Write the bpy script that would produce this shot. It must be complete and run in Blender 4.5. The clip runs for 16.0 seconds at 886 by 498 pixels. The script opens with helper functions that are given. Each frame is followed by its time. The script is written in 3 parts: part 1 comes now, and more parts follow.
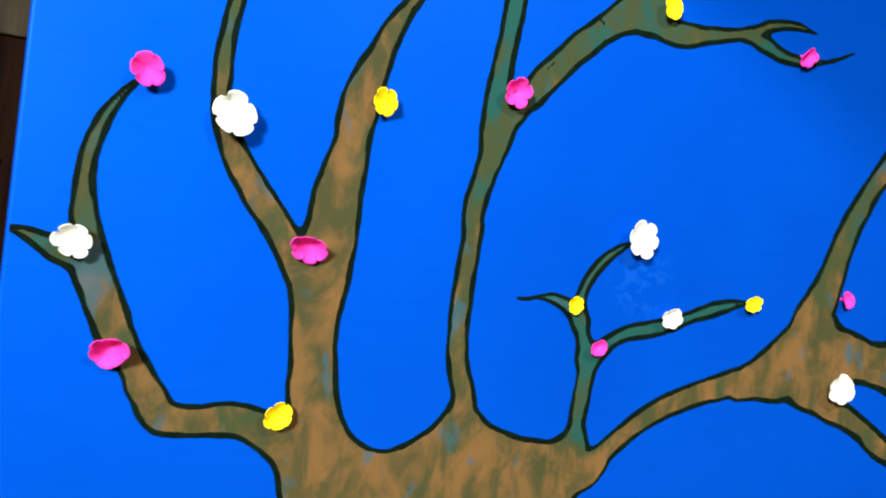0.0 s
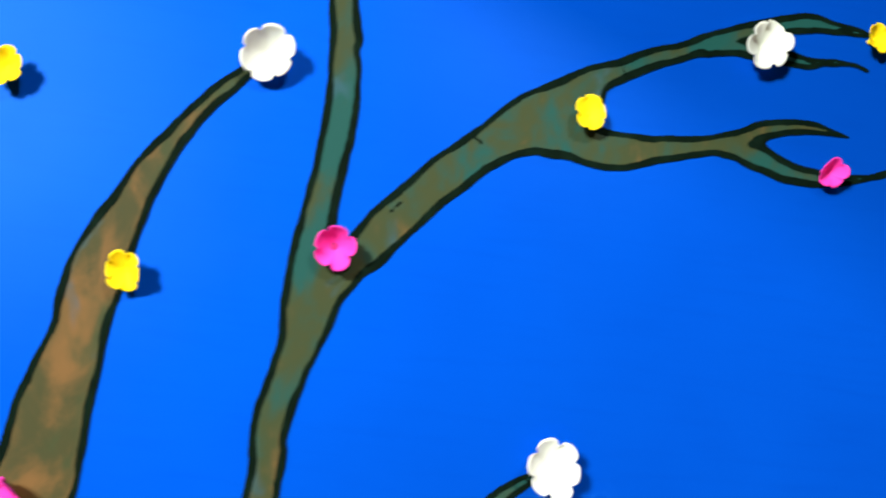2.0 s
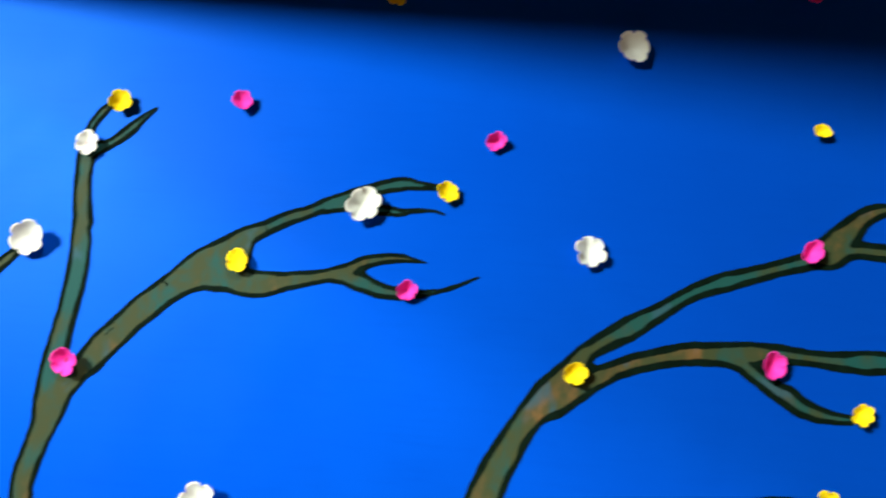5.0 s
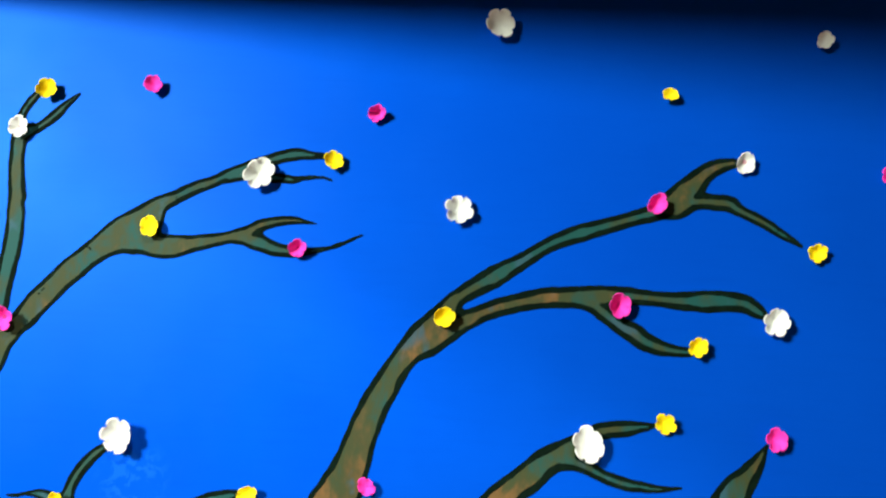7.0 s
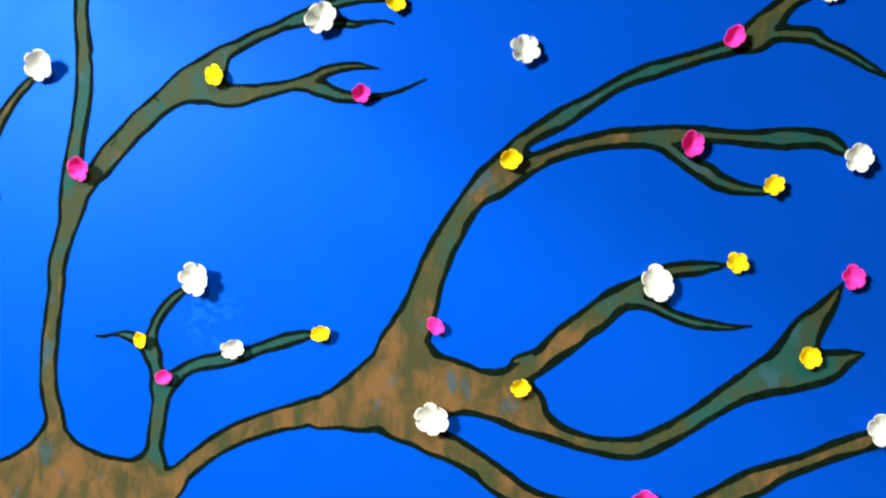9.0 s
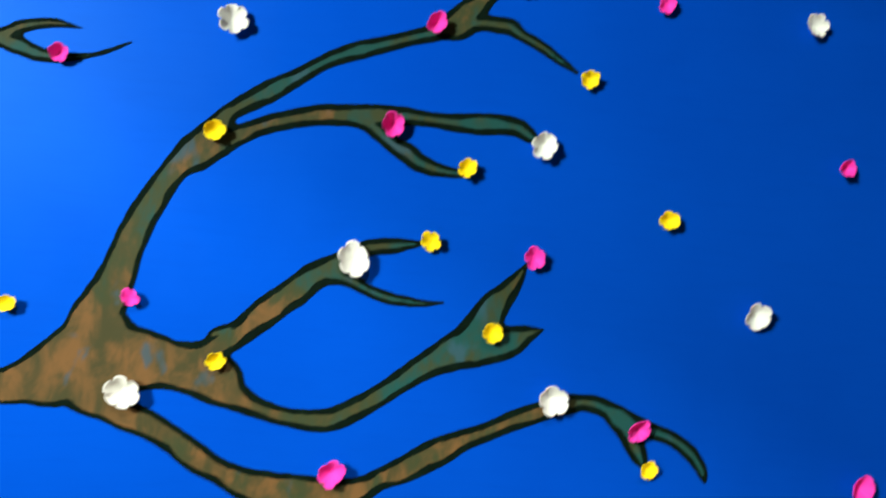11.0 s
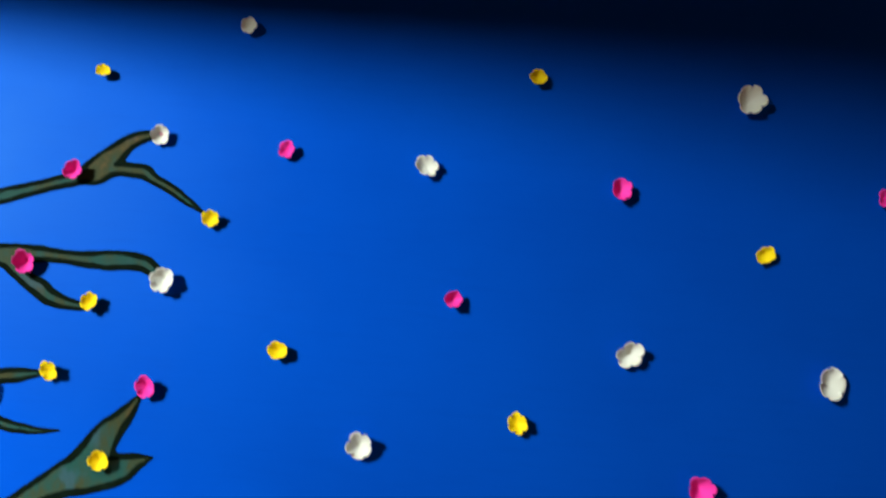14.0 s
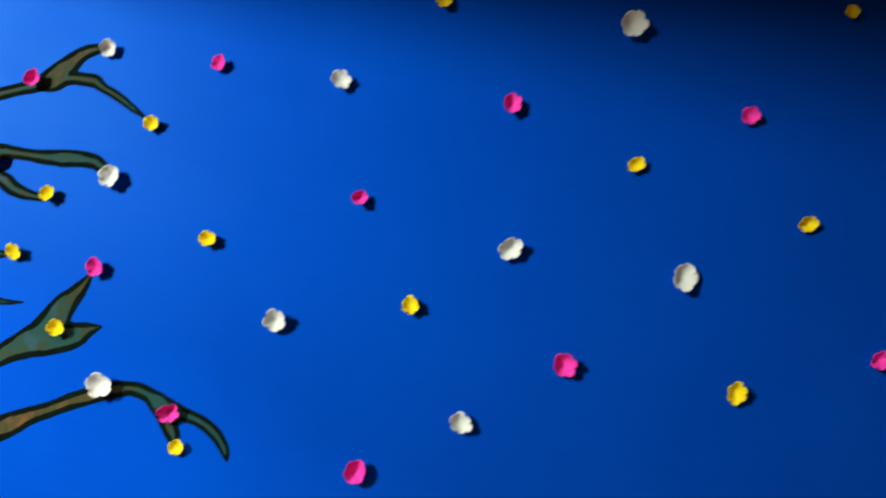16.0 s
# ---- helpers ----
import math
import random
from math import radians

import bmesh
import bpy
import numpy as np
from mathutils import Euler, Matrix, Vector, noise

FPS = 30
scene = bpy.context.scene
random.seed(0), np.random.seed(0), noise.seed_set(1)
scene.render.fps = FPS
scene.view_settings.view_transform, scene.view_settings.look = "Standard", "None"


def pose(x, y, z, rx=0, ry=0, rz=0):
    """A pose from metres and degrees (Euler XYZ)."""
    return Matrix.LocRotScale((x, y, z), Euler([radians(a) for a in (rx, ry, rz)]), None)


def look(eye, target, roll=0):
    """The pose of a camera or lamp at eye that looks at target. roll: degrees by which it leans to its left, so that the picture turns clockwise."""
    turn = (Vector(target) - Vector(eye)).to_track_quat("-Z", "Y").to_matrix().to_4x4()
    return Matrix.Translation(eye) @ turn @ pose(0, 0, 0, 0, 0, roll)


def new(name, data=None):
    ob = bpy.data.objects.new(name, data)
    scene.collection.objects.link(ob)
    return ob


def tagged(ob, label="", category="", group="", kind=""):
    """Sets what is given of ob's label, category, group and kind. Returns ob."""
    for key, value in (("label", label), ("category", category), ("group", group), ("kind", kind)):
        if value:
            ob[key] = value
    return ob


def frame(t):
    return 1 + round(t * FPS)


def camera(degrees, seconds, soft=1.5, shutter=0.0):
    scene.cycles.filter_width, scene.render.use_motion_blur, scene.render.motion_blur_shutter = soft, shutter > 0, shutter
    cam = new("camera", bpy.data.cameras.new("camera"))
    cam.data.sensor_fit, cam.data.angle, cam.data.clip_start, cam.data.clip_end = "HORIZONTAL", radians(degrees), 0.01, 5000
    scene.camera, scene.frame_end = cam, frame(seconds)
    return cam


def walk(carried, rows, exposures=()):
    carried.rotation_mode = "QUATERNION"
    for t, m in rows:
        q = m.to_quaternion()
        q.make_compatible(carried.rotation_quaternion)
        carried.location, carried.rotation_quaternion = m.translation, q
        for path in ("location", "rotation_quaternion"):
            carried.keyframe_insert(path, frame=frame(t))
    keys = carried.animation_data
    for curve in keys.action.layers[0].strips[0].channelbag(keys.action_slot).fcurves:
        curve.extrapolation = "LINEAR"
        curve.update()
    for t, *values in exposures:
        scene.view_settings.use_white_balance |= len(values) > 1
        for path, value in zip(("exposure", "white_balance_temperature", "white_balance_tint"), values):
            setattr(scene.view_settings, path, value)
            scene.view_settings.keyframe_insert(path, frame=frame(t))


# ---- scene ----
cam = camera(58.6, 16.0, soft=2.0, shutter=0.6)
PATH = [
    (0, (0.19, -1.076, 1.52), (0.835, 0.817, 1.498), 6.8),
    (0.5, (0.276, -0.995, 1.494), (0.834, 0.924, 1.56), 8.1),
    (1, (0.393, -0.874, 1.528), (0.828, 1.07, 1.711), 9.0),
    (1.5, (0.511, -0.805, 1.596), (0.845, 1.148, 1.866), 7.2),
    (2, (0.67, -0.786, 1.634), (0.853, 1.181, 1.95), 6.3),
    (2.5, (0.835, -0.81, 1.625), (0.83, 1.155, 1.998), 6.8),
    (3, (0.966, -0.906, 1.654), (0.854, 1.06, 2.001), 6.7),
    (3.5, (0.992, -1.047, 1.647), (0.908, 0.913, 2.034), 5.8),
    (4, (1.047, -1.171, 1.66), (0.974, 0.788, 2.059), 5.3),
    (4.5, (1.095, -1.196, 1.673), (1.016, 0.761, 2.076), 5.2),
    (5, (1.243, -1.213, 1.704), (1.169, 0.741, 2.122), 4.4),
    (5.2, (1.3, -1.217, 1.691), (1.217, 0.728, 2.149), 4.1),
    (7.3, (1.494, -1.355, 1.661), (1.331, 0.617, 1.953), 2.7),
    (7.5, (1.476, -1.325, 1.675), (1.276, 0.654, 1.888), 2.6),
    (8, (1.471, -1.336, 1.594), (1.191, 0.633, 1.805), 2.7),
    (8.2, (1.466, -1.334, 1.589), (1.179, 0.636, 1.777), 2.6),
    (10.3, (1.643, -1.328, 1.509), (1.564, 0.67, 1.554), 3.7),
    (10.5, (1.696, -1.332, 1.522), (1.669, 0.667, 1.561), 3.6),
    (11, (1.744, -1.326, 1.566), (1.829, 0.671, 1.643), 4.2),
    (11.5, (1.81, -1.282, 1.602), (1.921, 0.7, 1.843), 5.0),
    (12, (1.919, -1.257, 1.645), (1.982, 0.713, 1.983), 6.0),
    (12.5, (2.014, -1.256, 1.698), (1.957, 0.699, 2.116), 5.8),
    (13, (2.18, -1.34, 1.662), (2.008, 0.583, 2.182), 4.8),
    (13.5, (2.376, -1.391, 1.637), (2.266, 0.546, 2.123), 4.2),
    (14, (2.503, -1.404, 1.622), (2.434, 0.557, 2.007), 4.4),
    (14.5, (2.525, -1.414, 1.563), (2.414, 0.561, 1.856), 4.7),
    (15, (2.546, -1.439, 1.491), (2.432, 0.545, 1.719), 5.1),
    (15.5, (2.633, -1.539, 1.518), (2.511, 0.45, 1.685), 5.8),
    (16, (2.746, -1.585, 1.552), (2.634, 0.401, 1.761), 5.8),
]
walk(cam, [(t, look(eye, target, roll)) for t, eye, target, roll in PATH], [(0.0, -0.13), (0.6, -0.13), (1.6, -0.24), (5.0, -0.28), (7.3, -0.14), (8.2, -0.12), (10.5, -0.38), (13.0, -0.44), (16.0, -0.56)])

# world, lamp and exposure
world = bpy.data.worlds.new("world")
scene.world = world
world.use_nodes = True
world.node_tree.nodes["Background"].inputs[0].default_value = (1.0, 0.85, 0.7, 1)
world.node_tree.nodes["Background"].inputs[1].default_value = 0.03
scene.view_settings.exposure = 0.0

lamp_data = bpy.data.lights.new("room_lamp", "SPOT")
lamp_data.spot_size, lamp_data.spot_blend, lamp_data.shadow_soft_size = radians(32), 1.0, 0.95
lamp_data.energy = 12600
lamp_data.color = (0.97, 1.0, 0.92)
lamp = new("room_lamp", lamp_data)
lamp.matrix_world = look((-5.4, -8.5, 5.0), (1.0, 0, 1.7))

# dim warm fill light, added to brighten the shaded top and shadows
dim_data = bpy.data.lights.new("fill_lamp", "AREA")
dim_data.shape, dim_data.size = "DISK", 0.6
dim_data.energy, dim_data.color = 390, (1.0, 0.88, 0.84)
dim = new("fill_lamp", dim_data)
dim.matrix_world = look((1.8, -4.5, 5.0), (1.8, -4.0, 0))


# ---- materials ----
def material(name, rough=0.6, spec=0.3, metal=0.0):
    m = bpy.data.materials.new(name)
    m.use_nodes = True
    nt = m.node_tree
    b = nt.nodes["Principled BSDF"]
    b.inputs["Roughness"].default_value = rough
    b.inputs["Specular IOR Level"].default_value = spec
    b.inputs["Metallic"].default_value = metal
    return m, nt, b


def place_of(nt, scale=(1, 1, 1)):
    geo = nt.nodes.new("ShaderNodeNewGeometry")
    mp = nt.nodes.new("ShaderNodeMapping")
    mp.inputs["Scale"].default_value = scale
    nt.links.new(geo.outputs["Position"], mp.inputs["Vector"])
    return mp.outputs[0]


def noise_of(nt, vec, scale, detail=3.0, rough=0.55, distortion=0.0):
    n = nt.nodes.new("ShaderNodeTexNoise")
    n.inputs["Scale"].default_value, n.inputs["Detail"].default_value = scale, detail
    n.inputs["Roughness"].default_value, n.inputs["Distortion"].default_value = rough, distortion
    nt.links.new(vec, n.inputs["Vector"])
    return n.outputs["Fac"]


def ramp(nt, fac, lo, hi, a=0.0, b=1.0):
    r = nt.nodes.new("ShaderNodeMapRange")
    r.interpolation_type = "SMOOTHSTEP"
    for k, v in zip(("From Min", "From Max", "To Min", "To Max"), (lo, hi, a, b)):
        r.inputs[k].default_value = v
    nt.links.new(fac, r.inputs["Value"])
    return r.outputs[0]


def mix(nt, fac, a, b):
    n = nt.nodes.new("ShaderNodeMix")
    n.data_type = "RGBA"
    for sock, v in ((n.inputs[0], fac), (n.inputs[6], a), (n.inputs[7], b)):
        if isinstance(v, (int, float)):
            sock.default_value = v
        elif isinstance(v, tuple):
            sock.default_value = (*v, 1)
        else:
            nt.links.new(v, sock)
    return n.outputs[2]


def maths(nt, op, a, b):
    n = nt.nodes.new("ShaderNodeMath")
    n.operation = op
    for sock, v in zip(n.inputs, (a, b)):
        if isinstance(v, (int, float)):
            sock.default_value = v
        else:
            nt.links.new(v, sock)
    return n.outputs[0]


def bump(nt, bsdf, height, strength, distance):
    n = nt.nodes.new("ShaderNodeBump")
    n.inputs["Strength"].default_value, n.inputs["Distance"].default_value = strength, distance
    nt.links.new(height, n.inputs["Height"])
    nt.links.new(n.outputs[0], bsdf.inputs["Normal"])


def blue_paint():
    m, nt, b = material("blue_wall_paint", 0.5, 0.0)
    p = place_of(nt)
    base = mix(nt, ramp(nt, noise_of(nt, p, 2.2, 4), 0.3, 0.7), (0.0004, 0.059, 0.455), (0.0005, 0.067, 0.50))
    streak = noise_of(nt, place_of(nt, (9, 9, 90)), 1.0, 3)
    base = mix(nt, ramp(nt, streak, 0.45, 0.8, 0.0, 0.35), base, (0.0004, 0.054, 0.43))
    # dried glue smear below a white flower
    geo = nt.nodes.new("ShaderNodeNewGeometry")
    d = nt.nodes.new("ShaderNodeVectorMath")
    d.operation = "DISTANCE"
    nt.links.new(geo.outputs["Position"], d.inputs[0])
    d.inputs[1].default_value = (0.895, 0, 1.49)
    near = ramp(nt, d.outputs["Value"], 0.075, 0.03)
    swirl = ramp(nt, noise_of(nt, p, 38, 2, 0.5, 1.8), 0.48, 0.6)
    base = mix(nt, maths(nt, "MULTIPLY", maths(nt, "MULTIPLY", near, swirl), 0.20), base, (0.012, 0.15, 0.62))
    nt.links.new(base, b.inputs["Base Color"])
    bump(nt, b, noise_of(nt, place_of(nt, (1, 1, 1.6)), 260, 3), 0.12, 0.001)
    # thin satin sheen of the paint film
    g = nt.nodes.new("ShaderNodeBsdfGlossy")
    g.distribution = "BECKMANN"
    nt.links.new(ramp(nt, noise_of(nt, p, 6, 4), 0.3, 0.7, 0.36, 0.40), g.inputs["Roughness"])
    g.inputs["Color"].default_value = (0.27, 0.86, 1.0, 1)
    s = nt.nodes.new("ShaderNodeMixShader")
    s.inputs[0].default_value = 0.0065
    nt.links.new(b.outputs[0], s.inputs[1])
    nt.links.new(g.outputs[0], s.inputs[2])
    # broad satin lobe of the pigmented film
    w = nt.nodes.new("ShaderNodeBsdfGlossy")
    w.distribution = "BECKMANN"
    w.inputs["Roughness"].default_value = 0.6
    nt.links.new(base, w.inputs["Color"])
    both = nt.nodes.new("ShaderNodeMixShader")
    both.inputs[0].default_value = 0.27
    nt.links.new(s.outputs[0], both.inputs[1])
    nt.links.new(w.outputs[0], both.inputs[2])
    nt.links.new(both.outputs[0], nt.nodes["Material Output"].inputs[0])
    return m


def bark_paint():
    """Brown paint brushed over a blue-green undercoat; the share of brown comes from the mesh."""
    m, nt, b = material("bark_paint", 0.6, 0.08)
    p = place_of(nt)
    att = nt.nodes.new("ShaderNodeAttribute")
    att.attribute_name = "warm"
    big = noise_of(nt, place_of(nt, (1.2, 1, 0.7)), 13, 4, 0.6, 0.35)
    fine = noise_of(nt, place_of(nt, (34, 34, 15)), 1.0, 3)
    share = maths(nt, "ADD", att.outputs["Fac"], maths(nt, "MULTIPLY", maths(nt, "SUBTRACT", big, 0.5), 1.9))
    share = maths(nt, "ADD", share, maths(nt, "MULTIPLY", maths(nt, "SUBTRACT", fine, 0.5), 0.35))
    teal_olive = mix(nt, ramp(nt, share, 0.05, 0.45), (0.010, 0.066, 0.058), (0.037, 0.050, 0.020))
    brown = mix(nt, ramp(nt, noise_of(nt, place_of(nt, (1.35, 1, 0.75)), 15, 5, 0.62, 0.5), 0.36, 0.66), (0.046, 0.047, 0.018), (0.148, 0.080, 0.027))
    base = mix(nt, ramp(nt, share, 0.42, 0.75), teal_olive, brown)
    base = mix(nt, ramp(nt, noise_of(nt, place_of(nt, (1.3, 1, 0.8)), 11, 3, 0.55, 0.4), 0.58, 0.68, 0.0, 0.7), base, (0.030, 0.082, 0.110))
    nt.links.new(base, b.inputs["Base Color"])
    bump(nt, b, fine, 0.25, 0.002)
    return m


def outline_paint():
    m, nt, b = material("outline_paint", 0.7, 0.02)
    n = noise_of(nt, place_of(nt), 45, 4)
    nt.links.new(mix(nt, ramp(nt, n, 0.35, 0.75), (0.0018, 0.0060, 0.0035), (0.0032, 0.0105, 0.0062)), b.inputs["Base Color"])
    bump(nt, b, n, 0.2, 0.001)
    return m


def paper(name, colour, deep, through_share=0.07):
    m, nt, b = material(name, 0.7, 0.15)
    p = place_of(nt)
    info = nt.nodes.new("ShaderNodeObjectInfo")
    base = mix(nt, ramp(nt, noise_of(nt, p, 70, 4), 0.3, 0.75, 0.0, 0.4), colour, deep)
    base = mix(nt, maths(nt, "MULTIPLY", info.outputs["Random"], 0.25), base, deep)
    nt.links.new(base, b.inputs["Base Color"])
    bump(nt, b, noise_of(nt, p, 900, 2), 0.15, 0.0005)
    t = nt.nodes.new("ShaderNodeBsdfTranslucent")
    nt.links.new(base, t.inputs["Color"])
    s = nt.nodes.new("ShaderNodeMixShader")
    s.inputs[0].default_value = through_share
    nt.links.new(b.outputs[0], s.inputs[1])
    nt.links.new(t.outputs[0], s.inputs[2])
    nt.links.new(s.outputs[0], nt.nodes["Material Output"].inputs[0])
    return m


def mottled(name, a, c, scale, rough=0.7, spec=0.3, stretch=(1, 1, 1), metal=0.0):
    m, nt, b = material(name, rough, spec, metal)
    n = noise_of(nt, place_of(nt, stretch), scale, 5)
    nt.links.new(mix(nt, ramp(nt, n, 0.3, 0.7), a, c), b.inputs["Base Color"])
    bump(nt, b, n, 0.15, 0.002)
    return m


BLUE = blue_paint()
BARK = bark_paint()
LINE = outline_paint()
PAPERS = {
    "white": paper("white_paper", (0.90, 0.94, 0.86), (0.86, 0.89, 0.80), 0.22),
    "pink": paper("pink_paper", (0.95, 0.055, 0.48), (0.92, 0.03, 0.36)),
    "yellow": paper("yellow_paper", (0.97, 0.77, 0.008), (0.93, 0.67, 0.005)),
}
GLUE = {
    "white": mottled("pink_ink", (0.62, 0.30, 0.36), (0.75, 0.48, 0.50), 300),
    "pink": mottled("deep_pink_glue", (0.35, 0.01, 0.12), (0.5, 0.02, 0.18), 300),
    "yellow": mottled("yellow_glue", (0.6, 0.35, 0.01), (0.7, 0.4, 0.01), 300),
}
PLASTER = mottled("cream_plaster", (0.30, 0.18, 0.10), (0.34, 0.21, 0.12), 3)
FLOORING = mottled("floor_terracotta", (0.20, 0.13, 0.08), (0.27, 0.18, 0.11), 5)
DARK_WOOD = mottled("dark_wood", (0.005, 0.0022, 0.0016), (0.012, 0.005, 0.003), 6, 0.7, 0.01, (12, 12, 1))
PALE_WOOD = mottled("olive_wood", (0.022, 0.016, 0.009), (0.042, 0.032, 0.018), 6, 0.6, 0.05, (10, 10, 1))
STEEL = mottled("dull_steel", (0.5, 0.48, 0.46), (0.6, 0.58, 0.55), 40, 0.4, 0.5, (1, 1, 1), 0.6)


# ---- building helpers ----
def part(name, mesh, mat, parent=None, label=""):
    ob = new(name, mesh)
    if mat:
        mesh.materials.append(mat)
    if parent:
        ob.parent = parent
    return tagged(ob, label)


def box(name, lo, hi, mat, parent=None, label="", bevel=0.0):
    bm = bmesh.new()
    bmesh.ops.create_cube(bm, size=1)
    c = [(a + b) / 2 for a, b in zip(lo, hi)]
    s = [b - a for a, b in zip(lo, hi)]
    for v in bm.verts:
        v.co = Vector([v.co[i] * s[i] + c[i] for i in range(3)])
    if bevel:
        bmesh.ops.bevel(bm, geom=bm.edges[:], offset=bevel, segments=3, affect="EDGES", profile=0.5)
    me = bpy.data.meshes.new(name)
    bm.to_mesh(me)
    bm.free()
    return part(name, me, mat, parent, label)


# ---- room ----
def room():
    def shell(name, lo, hi, mat, label, category, bevel=0.0):
        tagged(box(name, lo, hi, mat, None, "", bevel), label, category, "", "structure")
    shell("wall_north", (-0.004, 0.0, 0.0), (7.4, 0.14, 6.0), BLUE, "bright blue painted wall with a painted tree", "wall", 0.006)
    shell("wall_west", (-6.62, -11.0, 0), (-6.5, 0.9, 6.0), PLASTER, "warm cream plaster wall", "wall")
    shell("wall_east", (7.4, -11.0, 0), (7.52, 0.9, 6.0), PLASTER, "warm cream plaster wall", "wall")
    shell("wall_south", (-6.5, -11.0, 0), (7.4, -10.88, 6.0), PLASTER, "warm cream plaster wall", "wall")
    shell("wall_recess", (-6.5, 0.78, 0), (7.4, 0.9, 6.0), DARK_WOOD, "dark wall behind the doorway", "wall")
    shell("floor", (-6.62, -11.0, -0.1), (7.52, 0.9, 0.0), FLOORING, "plain reddish floor", "floor")
    shell("ceiling", (-6.62, -11.0, 6.0), (7.52, 0.9, 6.1), PLASTER, "plain cream ceiling", "ceiling")
    # unseen slanting blocker under the ceiling, added to shade the blue wall's top
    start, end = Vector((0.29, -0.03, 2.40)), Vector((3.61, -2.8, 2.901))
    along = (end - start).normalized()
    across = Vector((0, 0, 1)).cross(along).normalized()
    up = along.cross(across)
    beam = box("shade_blocker", (0, -0.12, 0), ((end - start).length, 0, 3.2), PLASTER)
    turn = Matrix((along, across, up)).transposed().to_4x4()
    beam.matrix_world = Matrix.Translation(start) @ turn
    tagged(beam, "unseen slanting blocker under the ceiling, added to shade the wall top", "beam", "", "structure")


def door():
    root = tagged(new("door_1"), "dark wooden door with a lighter upper panel", "door", "", "structure")
    root.location = (-0.52, 0.2, 0)
    for n, lo, hi, mat, lab in (
            ("stile", (-0.42, 0, 0), (-0.32, 0.045, 2.08), DARK_WOOD, ""),
            ("stile", (0.36, 0, 0), (0.485, 0.045, 1.735), DARK_WOOD, ""),
            ("rail", (-0.32, 0, 0), (0.36, 0.045, 0.2), DARK_WOOD, ""),
            ("rail", (-0.32, 0, 0.95), (0.36, 0.045, 1.08), DARK_WOOD, ""),
            ("panel", (-0.32, 0.012, 0.2), (0.36, 0.033, 0.95), DARK_WOOD, ""),
            ("panel", (-0.32, 0.012, 1.08), (0.36, 0.033, 1.735), DARK_WOOD, ""),
            ("upper_panel", (-0.32, 0.004, 1.738), (0.485, 0.04, 2.08), PALE_WOOD, "olive brown wood")):
        ob = box(n, lo, hi, mat, root, lab, 0.003)
    box("latch", (0.40, -0.02, 1.562), (0.455, -0.0005, 1.567), STEEL, root, "pale metal latch")


room()
door()


# ---- painted tree ----
BRANCHES = []


def stroke(name, rows, warm=(0.5, 0.5)):
    """One brushed limb: centre line and half width, in metres on the wall."""
    BRANCHES.append((name, rows, warm))


stroke("trunk", [(0.447, 1.082, 0.0740), (0.429, 1.130, 0.0608), (0.414, 1.169, 0.0545), (0.406, 1.209, 0.0381)], (0.95, 0.95))
stroke("trunk", [(0.447, 1.146, 0.0614), (0.531, 1.138, 0.0706), (0.616, 1.147, 0.0862), (0.707, 1.148, 0.0877),
    (0.745, 1.148, 0.0736)], (0.95, 0.85))
stroke("trunk", [(0.516, 0.843, 0.1311), (0.548, 0.998, 0.1890), (0.573, 1.072, 0.1534)], (0.95, 0.95))
stroke("fork", [(0.413, 1.260, 0.0206), (0.425, 1.237, 0.0232), (0.445, 1.212, 0.0251), (0.476, 1.192, 0.0272),
    (0.510, 1.184, 0.0286), (0.539, 1.196, 0.0273), (0.564, 1.215, 0.0260), (0.587, 1.237, 0.0210)], (0.9, 0.9))
stroke("fork", [(0.634, 1.255, 0.0180), (0.656, 1.232, 0.0273), (0.684, 1.221, 0.0287), (0.719, 1.212, 0.0283),
    (0.765, 1.209, 0.0290), (0.785, 1.218, 0.0264)], (0.9, 0.8))
stroke("limb", [(0.402, 1.240, 0.0384), (0.393, 1.287, 0.0370), (0.389, 1.326, 0.0346), (0.385, 1.365, 0.0341),
    (0.384, 1.404, 0.0369), (0.384, 1.441, 0.0427), (0.388, 1.478, 0.0420), (0.393, 1.522, 0.0383), (0.395, 1.560, 0.0364),
    (0.401, 1.600, 0.0323), (0.407, 1.639, 0.0273), (0.409, 1.673, 0.0293), (0.416, 1.710, 0.0284), (0.424, 1.742, 0.0245),
    (0.436, 1.775, 0.0195), (0.449, 1.808, 0.0166), (0.468, 1.844, 0.0123), (0.490, 1.878, 0.0107), (0.509, 1.900, 0.0099),
    (0.524, 1.917, 0.0073), (0.534, 1.928, 0.0020)], (0.85, 0.85, 0.75, 0.8, 0.65, 0.6))
stroke("branch", [(0.355, 1.461, 0.0264), (0.334, 1.492, 0.0230), (0.311, 1.523, 0.0221), (0.290, 1.549, 0.0221),
    (0.270, 1.576, 0.0210), (0.250, 1.608, 0.0184), (0.234, 1.642, 0.0152), (0.229, 1.667, 0.0137), (0.227, 1.704, 0.0134),
    (0.227, 1.738, 0.0124), (0.230, 1.768, 0.0118), (0.235, 1.799, 0.0115), (0.236, 1.811, 0.0085), (0.253, 1.854, 0.0068),
    (0.268, 1.884, 0.0015)], (0.75, 0.7, 0.35, 0.25))
